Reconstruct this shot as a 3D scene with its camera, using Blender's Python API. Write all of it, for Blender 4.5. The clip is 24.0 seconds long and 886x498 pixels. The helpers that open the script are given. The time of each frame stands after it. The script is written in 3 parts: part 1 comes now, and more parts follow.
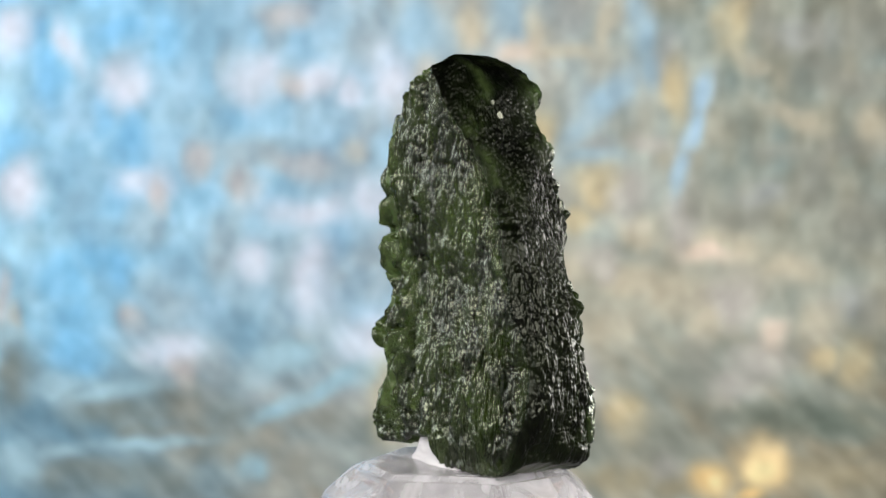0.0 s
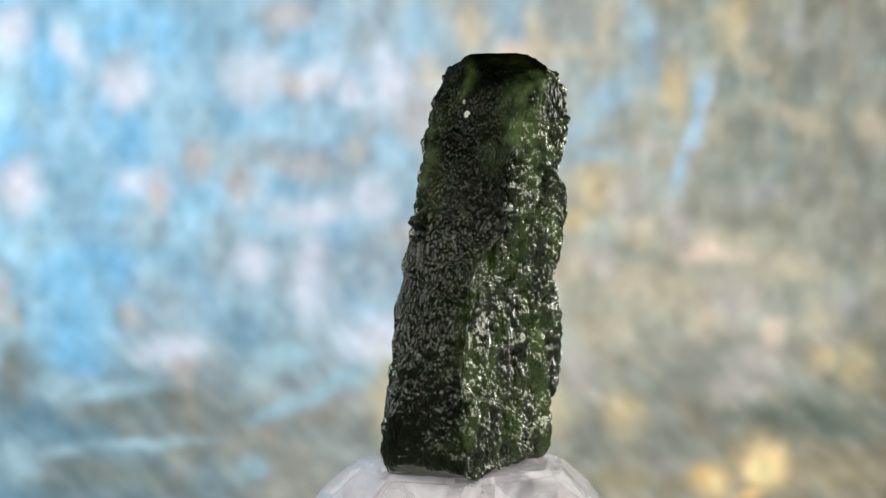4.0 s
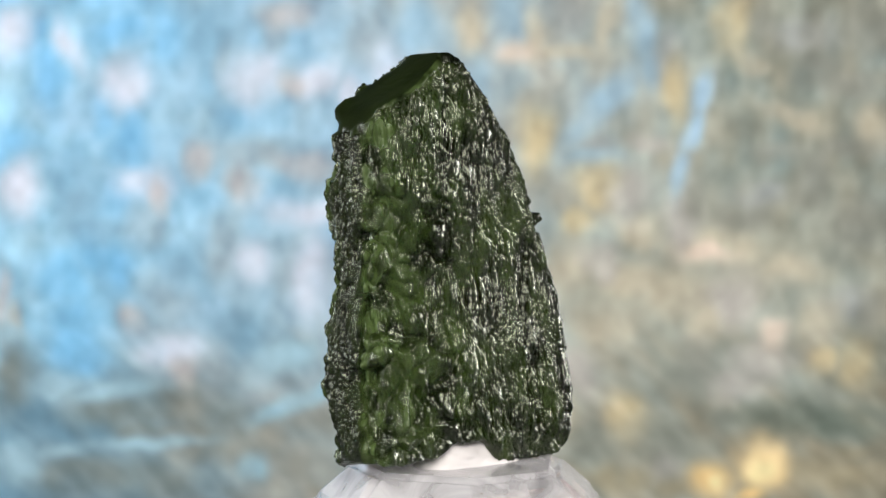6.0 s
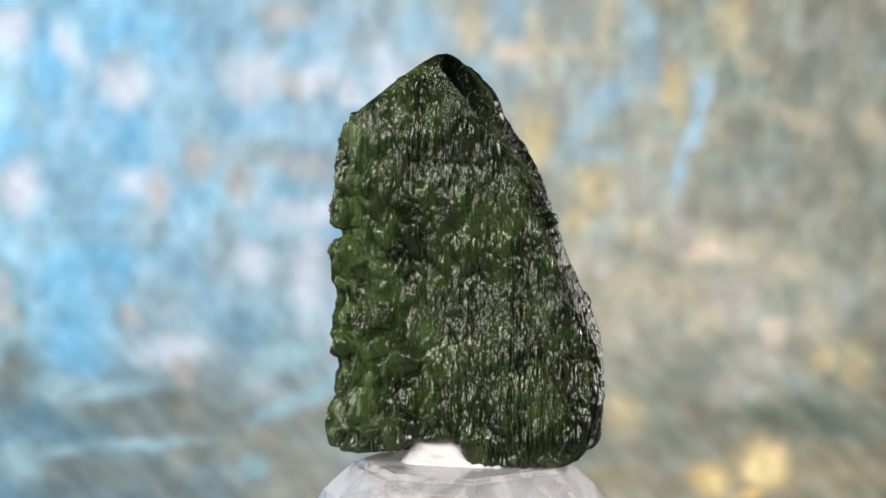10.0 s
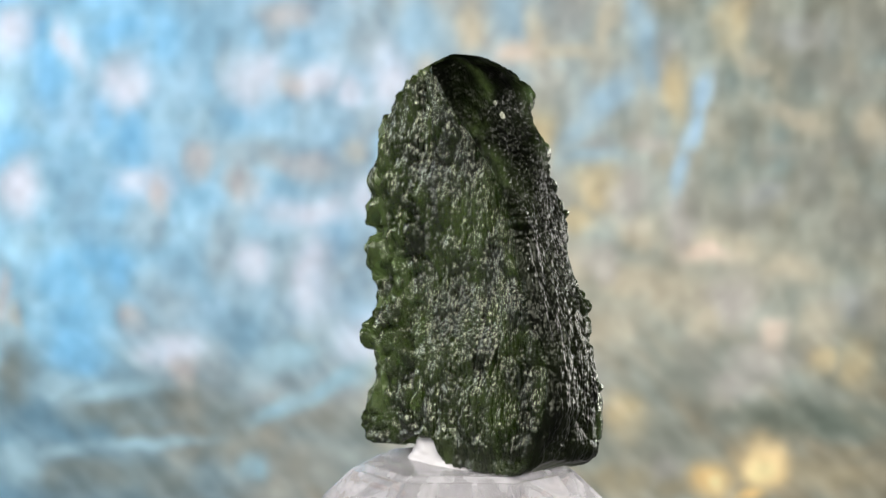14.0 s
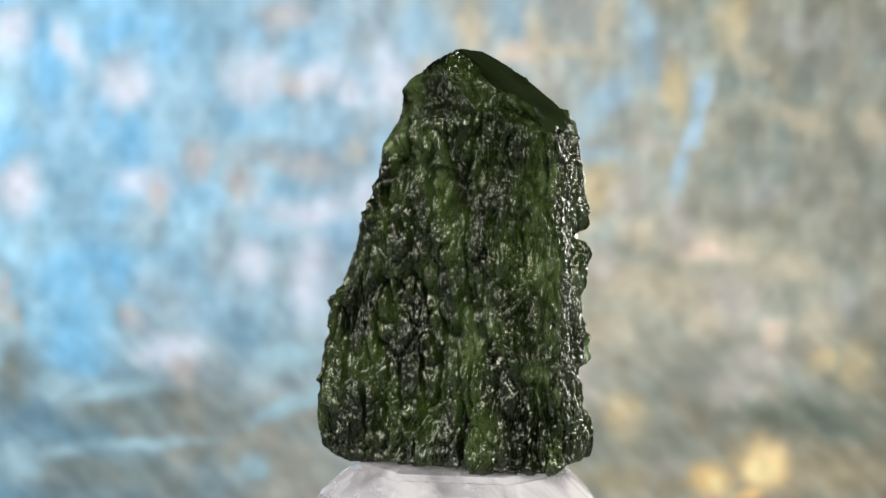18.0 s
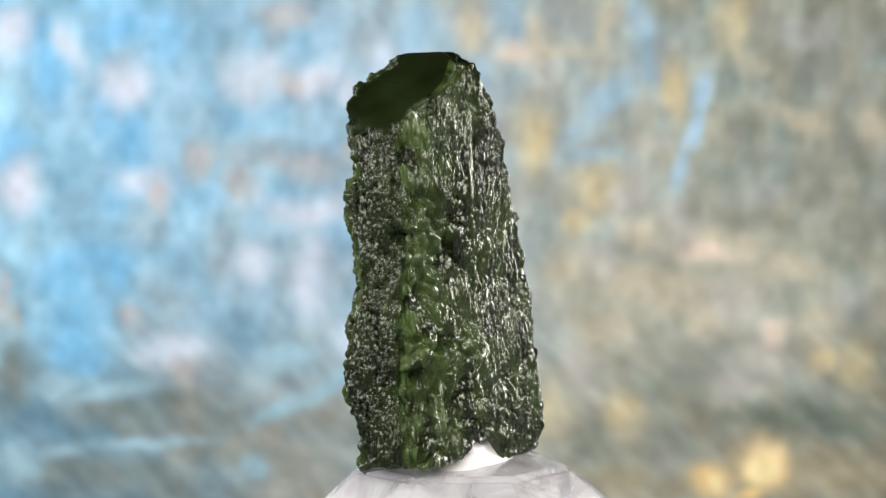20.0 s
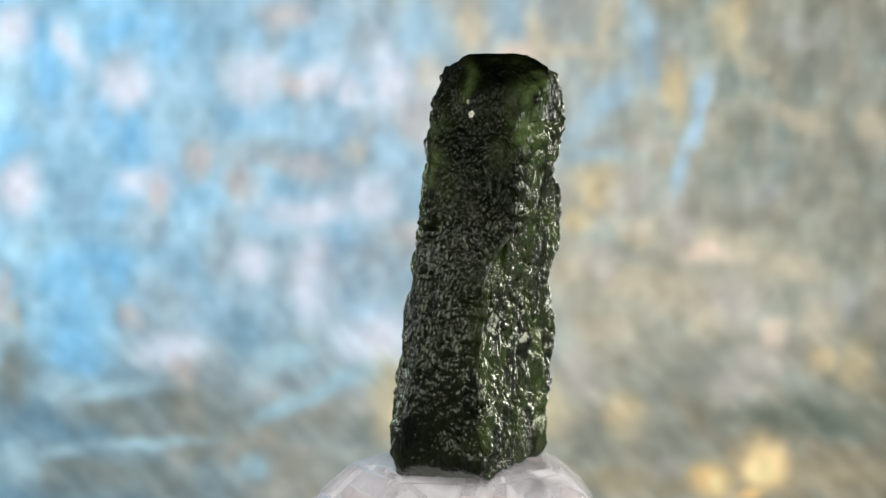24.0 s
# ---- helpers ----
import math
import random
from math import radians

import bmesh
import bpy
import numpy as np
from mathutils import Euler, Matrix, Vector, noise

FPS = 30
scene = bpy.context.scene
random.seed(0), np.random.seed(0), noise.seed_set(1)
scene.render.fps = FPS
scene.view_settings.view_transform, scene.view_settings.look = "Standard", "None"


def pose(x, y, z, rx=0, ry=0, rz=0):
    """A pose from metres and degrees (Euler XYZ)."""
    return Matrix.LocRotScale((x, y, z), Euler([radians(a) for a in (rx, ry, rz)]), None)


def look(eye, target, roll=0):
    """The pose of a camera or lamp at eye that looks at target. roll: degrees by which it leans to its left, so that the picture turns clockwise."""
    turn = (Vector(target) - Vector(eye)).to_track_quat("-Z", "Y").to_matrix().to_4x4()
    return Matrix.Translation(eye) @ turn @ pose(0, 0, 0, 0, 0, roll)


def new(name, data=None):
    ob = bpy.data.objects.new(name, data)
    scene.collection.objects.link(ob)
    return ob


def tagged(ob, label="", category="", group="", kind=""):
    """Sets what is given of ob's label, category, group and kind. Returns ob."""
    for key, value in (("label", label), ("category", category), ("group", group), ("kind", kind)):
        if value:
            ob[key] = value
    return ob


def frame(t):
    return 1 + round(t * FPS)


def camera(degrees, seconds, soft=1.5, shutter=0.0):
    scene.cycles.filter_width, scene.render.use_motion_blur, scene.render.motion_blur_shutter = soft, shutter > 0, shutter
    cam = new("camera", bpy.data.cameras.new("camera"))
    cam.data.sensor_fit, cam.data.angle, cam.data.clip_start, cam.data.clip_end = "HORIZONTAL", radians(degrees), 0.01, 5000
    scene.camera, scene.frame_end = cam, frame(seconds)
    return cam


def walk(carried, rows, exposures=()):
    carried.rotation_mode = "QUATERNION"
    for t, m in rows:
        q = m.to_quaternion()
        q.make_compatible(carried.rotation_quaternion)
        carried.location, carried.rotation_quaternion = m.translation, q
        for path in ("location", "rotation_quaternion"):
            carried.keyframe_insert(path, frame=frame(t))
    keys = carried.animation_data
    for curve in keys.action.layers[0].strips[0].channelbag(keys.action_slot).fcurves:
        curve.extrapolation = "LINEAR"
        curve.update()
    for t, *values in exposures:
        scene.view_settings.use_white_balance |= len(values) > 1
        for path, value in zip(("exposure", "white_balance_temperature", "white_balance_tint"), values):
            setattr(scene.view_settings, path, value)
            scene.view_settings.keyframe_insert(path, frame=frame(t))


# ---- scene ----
# ---- camera ----
EYE, TARGET = (-0.0017, -0.14615, 0.06656), (-0.0017, 0.0, 0.06)
cam = camera(30, 24.0, soft=1.5)
cam.data.dof.use_dof = True
cam.data.dof.focus_distance = 0.1405
cam.data.dof.aperture_fstop = 76
walk(cam, [(0, look(EYE, TARGET)), (24, look(EYE, TARGET))], [(0, 0.0), (24, 0.0)])


# ---- light ----
def area_lamp(name, eye, target, size, power, colour):
    data = bpy.data.lights.new(name, "AREA")
    data.shape, data.size, data.energy, data.color = "DISK", size, power, colour
    ob = new(name, data)
    ob.matrix_world = look(eye, target)
    return ob


world = bpy.data.worlds.new("room_air")
world.use_nodes = True
world.node_tree.nodes["Background"].inputs["Color"].default_value = (0.5, 0.55, 0.6, 1)
world.node_tree.nodes["Background"].inputs["Strength"].default_value = 0.05
scene.world = world
area_lamp("backdrop_lamp", (-0.50, 0.26, 0.22), (0.05, 0.7, 0.04), 0.3, 2.58, (0.95, 1.0, 0.98))
area_lamp("backdrop_lamp", (0.50, 0.26, 0.17), (-0.05, 0.7, 0.02), 0.3, 2.95, (1.0, 0.99, 0.92))
area_lamp("left_lamp", (-0.60, -0.12, 0.18), (0, 0, 0.06), 0.28, 2.3, (0.97, 0.98, 0.97))
area_lamp("front_lamp", (0.07, -0.53, 0.36), (0, 0, 0.06), 0.42, 6.7, (1.0, 0.97, 0.88))
area_lamp("right_lamp", (0.46, 0.19, 0.10), (0, 0, 0.05), 0.2, 2.6, (1.0, 0.97, 0.92))


# ---- materials ----
def shader(name):
    m = bpy.data.materials.new(name)
    m.use_nodes = True
    nt = m.node_tree
    return m, nt, nt.nodes["Principled BSDF"]


def node(nt, kind, **values):
    n = nt.nodes.new(kind)
    for key, value in values.items():
        n.inputs[key.replace("_", " ")].default_value = value
    return n


def plain(name, colour, rough=0.6, scale=40.0, vary=0.12):
    """A painted or bare surface with two scales of tone and a faint relief."""
    m, nt, b = shader(name)
    co = nt.nodes.new("ShaderNodeTexCoord")
    n1 = node(nt, "ShaderNodeTexNoise", Scale=scale, Detail=6.0)
    n2 = node(nt, "ShaderNodeTexNoise", Scale=scale * 0.12, Detail=3.0)
    mul = node(nt, "ShaderNodeMath")
    mul.operation = "ADD"
    ramp = nt.nodes.new("ShaderNodeMapRange")
    ramp.inputs["From Min"].default_value, ramp.inputs["From Max"].default_value = 0.6, 1.4
    ramp.inputs["To Min"].default_value, ramp.inputs["To Max"].default_value = 1 - vary, 1 + vary
    mix = nt.nodes.new("ShaderNodeVectorMath")
    mix.operation = "SCALE"
    mix.inputs[0].default_value = colour
    bump = node(nt, "ShaderNodeBump", Strength=0.2, Distance=0.001)
    link = nt.links.new
    link(co.outputs["Object"], n1.inputs["Vector"])
    link(co.outputs["Object"], n2.inputs["Vector"])
    link(n1.outputs["Fac"], mul.inputs[0])
    link(n2.outputs["Fac"], mul.inputs[1])
    link(mul.outputs[0], ramp.inputs["Value"])
    link(ramp.outputs[0], mix.inputs["Scale"])
    link(mix.outputs[0], b.inputs["Base Color"])
    link(n1.outputs["Fac"], bump.inputs["Height"])
    link(bump.outputs[0], b.inputs["Normal"])
    b.inputs["Roughness"].default_value = rough
    return m


def moldavite():
    """Dark bottle-green natural glass with an etched, glittering skin; its colour holds paler green for light passing
    through and darker ends for shade.
    """
    m, nt, b = shader("green_natural_glass")
    link = nt.links.new
    co = nt.nodes.new("ShaderNodeTexCoord")
    st = nt.nodes.new("ShaderNodeMapping")
    st.inputs["Scale"].default_value = (1, 1, 0.5)
    fine = node(nt, "ShaderNodeTexNoise", Scale=2600.0, Detail=2.0, Roughness=0.6)
    cell = node(nt, "ShaderNodeTexVoronoi", Scale=3900.0)
    tone = node(nt, "ShaderNodeTexNoise", Scale=330.0, Detail=4.0)
    add = nt.nodes.new("ShaderNodeMath")
    add.operation = "MULTIPLY_ADD"
    add.inputs[1].default_value = 1.0
    rough = nt.nodes.new("ShaderNodeAttribute")
    rough.attribute_name = "etched"
    thin_glow = nt.nodes.new("ShaderNodeAttribute")
    thin_glow.attribute_name = "thin_glow"
    strength = nt.nodes.new("ShaderNodeMath")
    strength.operation = "MULTIPLY"
    strength.inputs[1].default_value = 1.0
    bump = node(nt, "ShaderNodeBump", Distance=0.00005)
    dark = nt.nodes.new("ShaderNodeValToRGB")
    dark.color_ramp.elements[0].color, dark.color_ramp.elements[0].position = (0.0045, 0.0075, 0.0020, 1), 0.42
    dark.color_ramp.elements[1].color, dark.color_ramp.elements[1].position = (0.060, 0.096, 0.020, 1), 0.74
    veil = nt.nodes.new("ShaderNodeMapRange")
    veil.inputs["To Min"].default_value = 0.5
    body = nt.nodes.new("ShaderNodeVectorMath")
    body.operation = "SCALE"
    streak = nt.nodes.new("ShaderNodeMapping")
    streak.inputs["Scale"].default_value = (1, 1, 0.55)
    gloss = nt.nodes.new("ShaderNodeMapRange")
    gloss.inputs["To Min"].default_value, gloss.inputs["To Max"].default_value = 0.06, 0.65
    link(rough.outputs["Fac"], gloss.inputs["Value"])
    link(gloss.outputs[0], b.inputs["Specular IOR Level"])
    b.inputs["Specular Tint"].default_value = (0.95, 1.0, 0.86, 1)
    matt = nt.nodes.new("ShaderNodeMapRange")
    matt.inputs["To Min"].default_value, matt.inputs["To Max"].default_value = 0.5, 0.2
    link(rough.outputs["Fac"], matt.inputs["Value"])
    grit = node(nt, "ShaderNodeTexNoise", Scale=5200.0, Detail=1.0)
    mixed = nt.nodes.new("ShaderNodeMath")
    mixed.operation = "MULTIPLY_ADD"
    mixed.inputs[1].default_value = 0.7
    # paler green mixed into the base colour, as glow through the glass
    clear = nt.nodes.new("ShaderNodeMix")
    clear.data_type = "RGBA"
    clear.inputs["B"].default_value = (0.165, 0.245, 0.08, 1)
    link(co.outputs["Object"], st.inputs["Vector"])
    link(co.outputs["Object"], streak.inputs["Vector"])
    for n in (tone, grit):
        link(st.outputs[0], n.inputs["Vector"])
    for n in (fine, cell):
        link(streak.outputs[0], n.inputs["Vector"])
    link(cell.outputs["Distance"], add.inputs[0])
    link(fine.outputs["Fac"], add.inputs[2])
    link(grit.outputs["Fac"], mixed.inputs[0])
    link(add.outputs[0], mixed.inputs[2])
    link(mixed.outputs[0], bump.inputs["Height"])
    link(rough.outputs["Fac"], strength.inputs[0])
    link(strength.outputs[0], bump.inputs["Strength"])
    link(tone.outputs["Fac"], dark.inputs["Fac"])
    link(thin_glow.outputs["Fac"], clear.inputs["Factor"])
    link(rough.outputs["Fac"], veil.inputs["Value"])
    link(dark.outputs[0], body.inputs[0])
    link(veil.outputs[0], body.inputs["Scale"])
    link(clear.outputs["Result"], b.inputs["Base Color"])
    link(bump.outputs[0], b.inputs["Normal"])
    # shade of the ends and smooth slopes, scaled into the body colour
    groove_or_shade = nt.nodes.new("ShaderNodeAttribute")
    groove_or_shade.attribute_name = "groove_or_shade"
    end_shade = nt.nodes.new("ShaderNodeMapRange")
    end_shade.inputs["To Min"].default_value, end_shade.inputs["To Max"].default_value = 1.0, 0.12
    shaded = nt.nodes.new("ShaderNodeVectorMath")
    shaded.operation = "SCALE"
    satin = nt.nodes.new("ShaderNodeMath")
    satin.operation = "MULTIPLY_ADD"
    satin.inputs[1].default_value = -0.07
    link(groove_or_shade.outputs["Fac"], end_shade.inputs["Value"])
    link(groove_or_shade.outputs["Fac"], satin.inputs[0])
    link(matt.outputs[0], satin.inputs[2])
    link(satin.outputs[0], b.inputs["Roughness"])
    link(body.outputs[0], shaded.inputs[0])
    link(end_shade.outputs[0], shaded.inputs["Scale"])
    link(shaded.outputs[0], clear.inputs["A"])
    bend = nt.nodes.new("ShaderNodeMapRange")
    bend.inputs["To Min"].default_value, bend.inputs["To Max"].default_value = 1.06, 1.5
    link(rough.outputs["Fac"], bend.inputs["Value"])
    link(bend.outputs[0], b.inputs["IOR"])
    b.inputs["Transmission Weight"].default_value = 0.6
    return m


def clear_crystal():
    """Clear quartz with a faint milky veil."""
    m, nt, b = shader("milky_clear_crystal")
    link = nt.links.new
    co = nt.nodes.new("ShaderNodeTexCoord")
    veil = node(nt, "ShaderNodeTexNoise", Scale=160.0, Detail=5.0, Distortion=1.2)
    span = nt.nodes.new("ShaderNodeMapRange")
    span.inputs["From Min"].default_value, span.inputs["From Max"].default_value = 0.35, 0.65
    span.inputs["To Min"].default_value, span.inputs["To Max"].default_value = 0.88, 0.58
    link(co.outputs["Object"], veil.inputs["Vector"])
    link(veil.outputs["Fac"], span.inputs["Value"])
    link(span.outputs[0], b.inputs["Transmission Weight"])
    b.inputs["Base Color"].default_value = (0.93, 0.91, 0.96, 1)
    b.inputs["Roughness"].default_value = 0.22
    b.inputs["IOR"].default_value = 1.54
    return m


GLASS = moldavite()
CRYSTAL = clear_crystal()
WALL = plain("dark_wall_paint", (0.10, 0.10, 0.10), 0.8, 12)
WOOD = plain("dark_table_paint", (0.11, 0.11, 0.115), 0.6, 30, 0.08)
INNER_GLINT = plain("pinkish_glint", (0.46, 0.38, 0.36), 0.25, 900, 0.3)
SPECK = plain("pale_glint", (0.30, 0.31, 0.25), 0.4, 2500, 0.3)
PUTTY = plain("white_museum_putty", (0.56, 0.53, 0.55), 0.5, 300, 0.06)

U = 0.00005      # one step of the stone's plan, 0.05 mm
MID = 0.06       # height of the plan's zero over the table top


# ---- shapes ----
def fill_quads(me, verts, faces):
    """Fill a mesh from arrays of places and four-cornered faces."""
    me.vertices.add(len(verts))
    me.vertices.foreach_set("co", np.asarray(verts, np.float32).ravel())
    me.loops.add(4 * len(faces))
    me.loops.foreach_set("vertex_index", np.asarray(faces, np.int32).ravel())
    me.polygons.add(len(faces))
    me.polygons.foreach_set("loop_start", np.arange(0, 4 * len(faces), 4, dtype=np.int32))
    me.update(calc_edges=True)


def grid_faces(rows, columns, closed):
    """Faces of a grid of places counted row by row; closed: the last column joins the first."""
    k, j = np.mgrid[0:rows - 1, 0:columns if closed else columns - 1]
    n = (j + 1) % columns
    return np.stack([k * columns + j, k * columns + n, (k + 1) * columns + n, (k + 1) * columns + j], -1).reshape(-1, 4)


def mesh_object(name, verts, faces, material, parent=None, smooth=False):
    me = bpy.data.meshes.new(name)
    if isinstance(faces, np.ndarray):
        fill_quads(me, verts, faces)
    else:
        me.from_pydata([tuple(v) for v in verts], [], [tuple(f) for f in faces])
    me.materials.append(material)
    if smooth:
        me.polygons.foreach_set("use_smooth", [True] * len(me.polygons))
    me.update()
    ob = new(name, me)
    ob.parent = parent
    return ob


def box(name, lo, hi, material, parent=None, bevel=0.0):
    bm = bmesh.new()
    bmesh.ops.create_cube(bm, size=1)
    for v in bm.verts:
        v.co = Vector([lo[i] + (v.co[i] + 0.5) * (hi[i] - lo[i]) for i in range(3)])
    if bevel:
        bmesh.ops.bevel(bm, geom=bm.edges[:], offset=bevel, segments=2, affect="EDGES")
    me = bpy.data.meshes.new(name)
    bm.to_mesh(me)
    bm.free()
    me.materials.append(material)
    ob = new(name, me)
    ob.parent = parent
    return ob


# ---- the room, closed around ----
def room():
    x0, x1, y0, y1, z0, z1 = -1.6, 1.6, -2.0, 1.1, -0.75, 1.7
    parts = [("floor", (x0, y0, z0 - 0.1), (x1, y1, z0)), ("ceiling", (x0, y0, z1), (x1, y1, z1 + 0.1)),
             ("wall_north", (x0, y1, z0), (x1, y1 + 0.1, z1)), ("wall_south", (x0, y0 - 0.1, z0), (x1, y0, z1)),
             ("wall_west", (x0 - 0.1, y0, z0), (x0, y1, z1)), ("wall_east", (x1, y0, z0), (x1 + 0.1, y1, z1))]
    for name, lo, hi in parts:
        tagged(box(name, lo, hi, WALL), "plain dark grey painted room surface", name.split("_")[0], kind="structure")
    table = tagged(new("table"), "dark grey painted table under the crystal stand", "table")
    box("tabletop", (-0.6, -0.5, -0.03), (0.6, 0.07, 0.0), WOOD, table, 0.003)
    for x in (-0.57, 0.51):
        for y in (-0.47, -0.02):
            box("leg", (x, y, z0), (x + 0.06, y + 0.06, -0.03), WOOD, table, 0.004)


room()


# ---- noise on arrays ----
def lattice(ix, iy, iz, seed):
    """Repeatable random numbers 0 to 1 on whole-number places."""
    ix, iy, iz = (np.asarray(c, np.int32).view(np.uint32) for c in (ix, iy, iz))
    h = ix * np.uint32(374761393) + iy * np.uint32(668265263) + iz * np.uint32(2147483647) + np.uint32(seed * 974634777 & 0xFFFFFFFF)
    h = (h ^ (h >> np.uint32(13))) * np.uint32(1274126177)
    h = (h ^ (h >> np.uint32(16))) * np.uint32(2246822519)
    return ((h ^ (h >> np.uint32(15))) & np.uint32(0xFFFFFF)).astype(np.float32) / np.float32(0xFFFFFF)


def grain(p, size, seed):
    """Smooth noise, -1 to 1; size: its wavelength along each axis."""
    q = p / np.array(size)
    i = np.floor(q)
    f = q - i
    f = f * f * (3 - 2 * f)
    total = 0.0
    for dx in (0, 1):
        for dy in (0, 1):
            for dz in (0, 1):
                w = np.abs(1 - dx - f[:, 0]) * np.abs(1 - dy - f[:, 1]) * np.abs(1 - dz - f[:, 2])
                total = total + w * lattice(i[:, 0] + dx, i[:, 1] + dy, i[:, 2] + dz, seed)
    return 2 * total - 1


def layers(p, size, seed, count=3, fall=0.5):
    total, amp = 0.0, 1.0
    for k in range(count):
        total = total + amp * grain(p, np.array(size) * fall ** k, seed + k)
        amp *= 0.55
    return total


def cells(p, size, seed):
    """Distances to the nearest and second nearest of scattered seeds."""
    q = p / np.array(size)
    i = np.floor(q)
    d1, d2 = np.full(len(q), 9.0), np.full(len(q), 9.0)
    for dx in (-1, 0, 1):
        for dy in (-1, 0, 1):
            for dz in (-1, 0, 1):
                c = i + np.array((dx, dy, dz))
                d = np.sqrt(sum((c[:, k] + lattice(c[:, 0], c[:, 1], c[:, 2], seed + k) - q[:, k]) ** 2 for k in range(3)))
                d2 = np.minimum(d2, np.maximum(d1, d))
                d1 = np.minimum(d1, d)
    return d1, d2


def step(x, a, b):
    t = np.clip((x - a) / (b - a), 0, 1)
    return t * t * (3 - 2 * t)


# ---- the stone ----
# heights of the sections, and how far each of the twelve sides stands off the turning axis there
LEVELS = [346, 337, 321, 281, 241, 191, 141, 91, 41, -9, -59, -109, -159, -209, -259, -309, -359, -384]
SIDES = {
    0: [-31, -19, 7, 38, 54, 81, 121, 145, 165, 179, 198, 217, 236, 244, 247, 238, 222, 205],
    30: [-2, 14, 48, 88, 110, 124, 136, 151, 171, 190, 211, 236, 246, 254, 259, 252, 240, 225],
    60: [82, 96, 114, 138, 145, 147, 150, 162, 181, 176, 181, 205, 210, 213, 214, 212, 202, 190],
    90: [124, 138, 147, 151, 149, 142, 135, 129, 145, 139, 122, 119, 118, 115, 116, 116, 111, 105],
    120: [118, 130, 145, 174, 192, 179, 173, 192, 183, 169, 167, 176, 184, 193, 182, 169, 162, 155],
    150: [85, 92, 106, 171, 221, 234, 231, 242, 237, 229, 227, 235, 242, 247, 242, 234, 226, 216],
    180: [45, 58, 78, 130, 192, 226, 228, 227, 227, 227, 226, 231, 235, 234, 236, 237, 232, 222],
    210: [52, 62, 77, 132, 171, 202, 209, 212, 215, 215, 211, 210, 214, 213, 220, 226, 220, 208],
    240: [10, 34, 57, 99, 111, 123, 134, 141, 145, 146, 140, 132, 152, 135, 144, 154, 148, 140],
    270: [32, 40, 46, 50, 47, 43, 42, 46, 42, 37, 33, 46, 57, 63, 68, 69, 66, 60],
    300: [6, 14, 21, 35, 54, 71, 76, 83, 94, 108, 116, 123, 124, 128, 136, 141, 136, 128],
    330: [-28, -18, -5, 22, 47, 88, 114, 132, 150, 165, 181, 196, 208, 215, 221, 219, 206, 190],
}
# knobs and dents on the rims: the way the rim faces, height, half width, half height, how far out
KNOBS = [(232, 62, 34, 24, 15), (232, 27, 40, 9, -13), (232, -26, 30, 38, 16), (232, -95, 40, 20, -6), (232, -166, 28, 28, 17),
         (232, -208, 40, 13, -8), (351, 53, 17, 11, 12), (351, 36, 22, 8, -5), (135, 250, 24, 14, 8), (135, 215, 24, 12, -8),
         (135, 141, 30, 16, -7), (135, -200, 26, 36, 7), (62, -95, 24, 10, 7), (62, 50, 24, 14, 7), (20, -90, 20, 12, 6),
         (20, -150, 20, 10, -5), (232, -300, 40, 34, 6), (315, 70, 20, 10, -6), (62, 228, 26, 24, -14), (62, 285, 24, 16, 6)]


def foot(x, y):
    """The underside: two lobes with a notch between them."""
    z = -358 - 17 * step(x, 0, 70) + 26 * step(x, -110, -75) * (1 - step(x, -15, 40)) * (1 - step(y, -5, 70))
    z = z - 17 * step(y, -40, 90) * (1 - step(x, 0, 70))
    return z + 36 * step(x, 185, 258) ** 2 + 7 * step(-x, 215, 250)


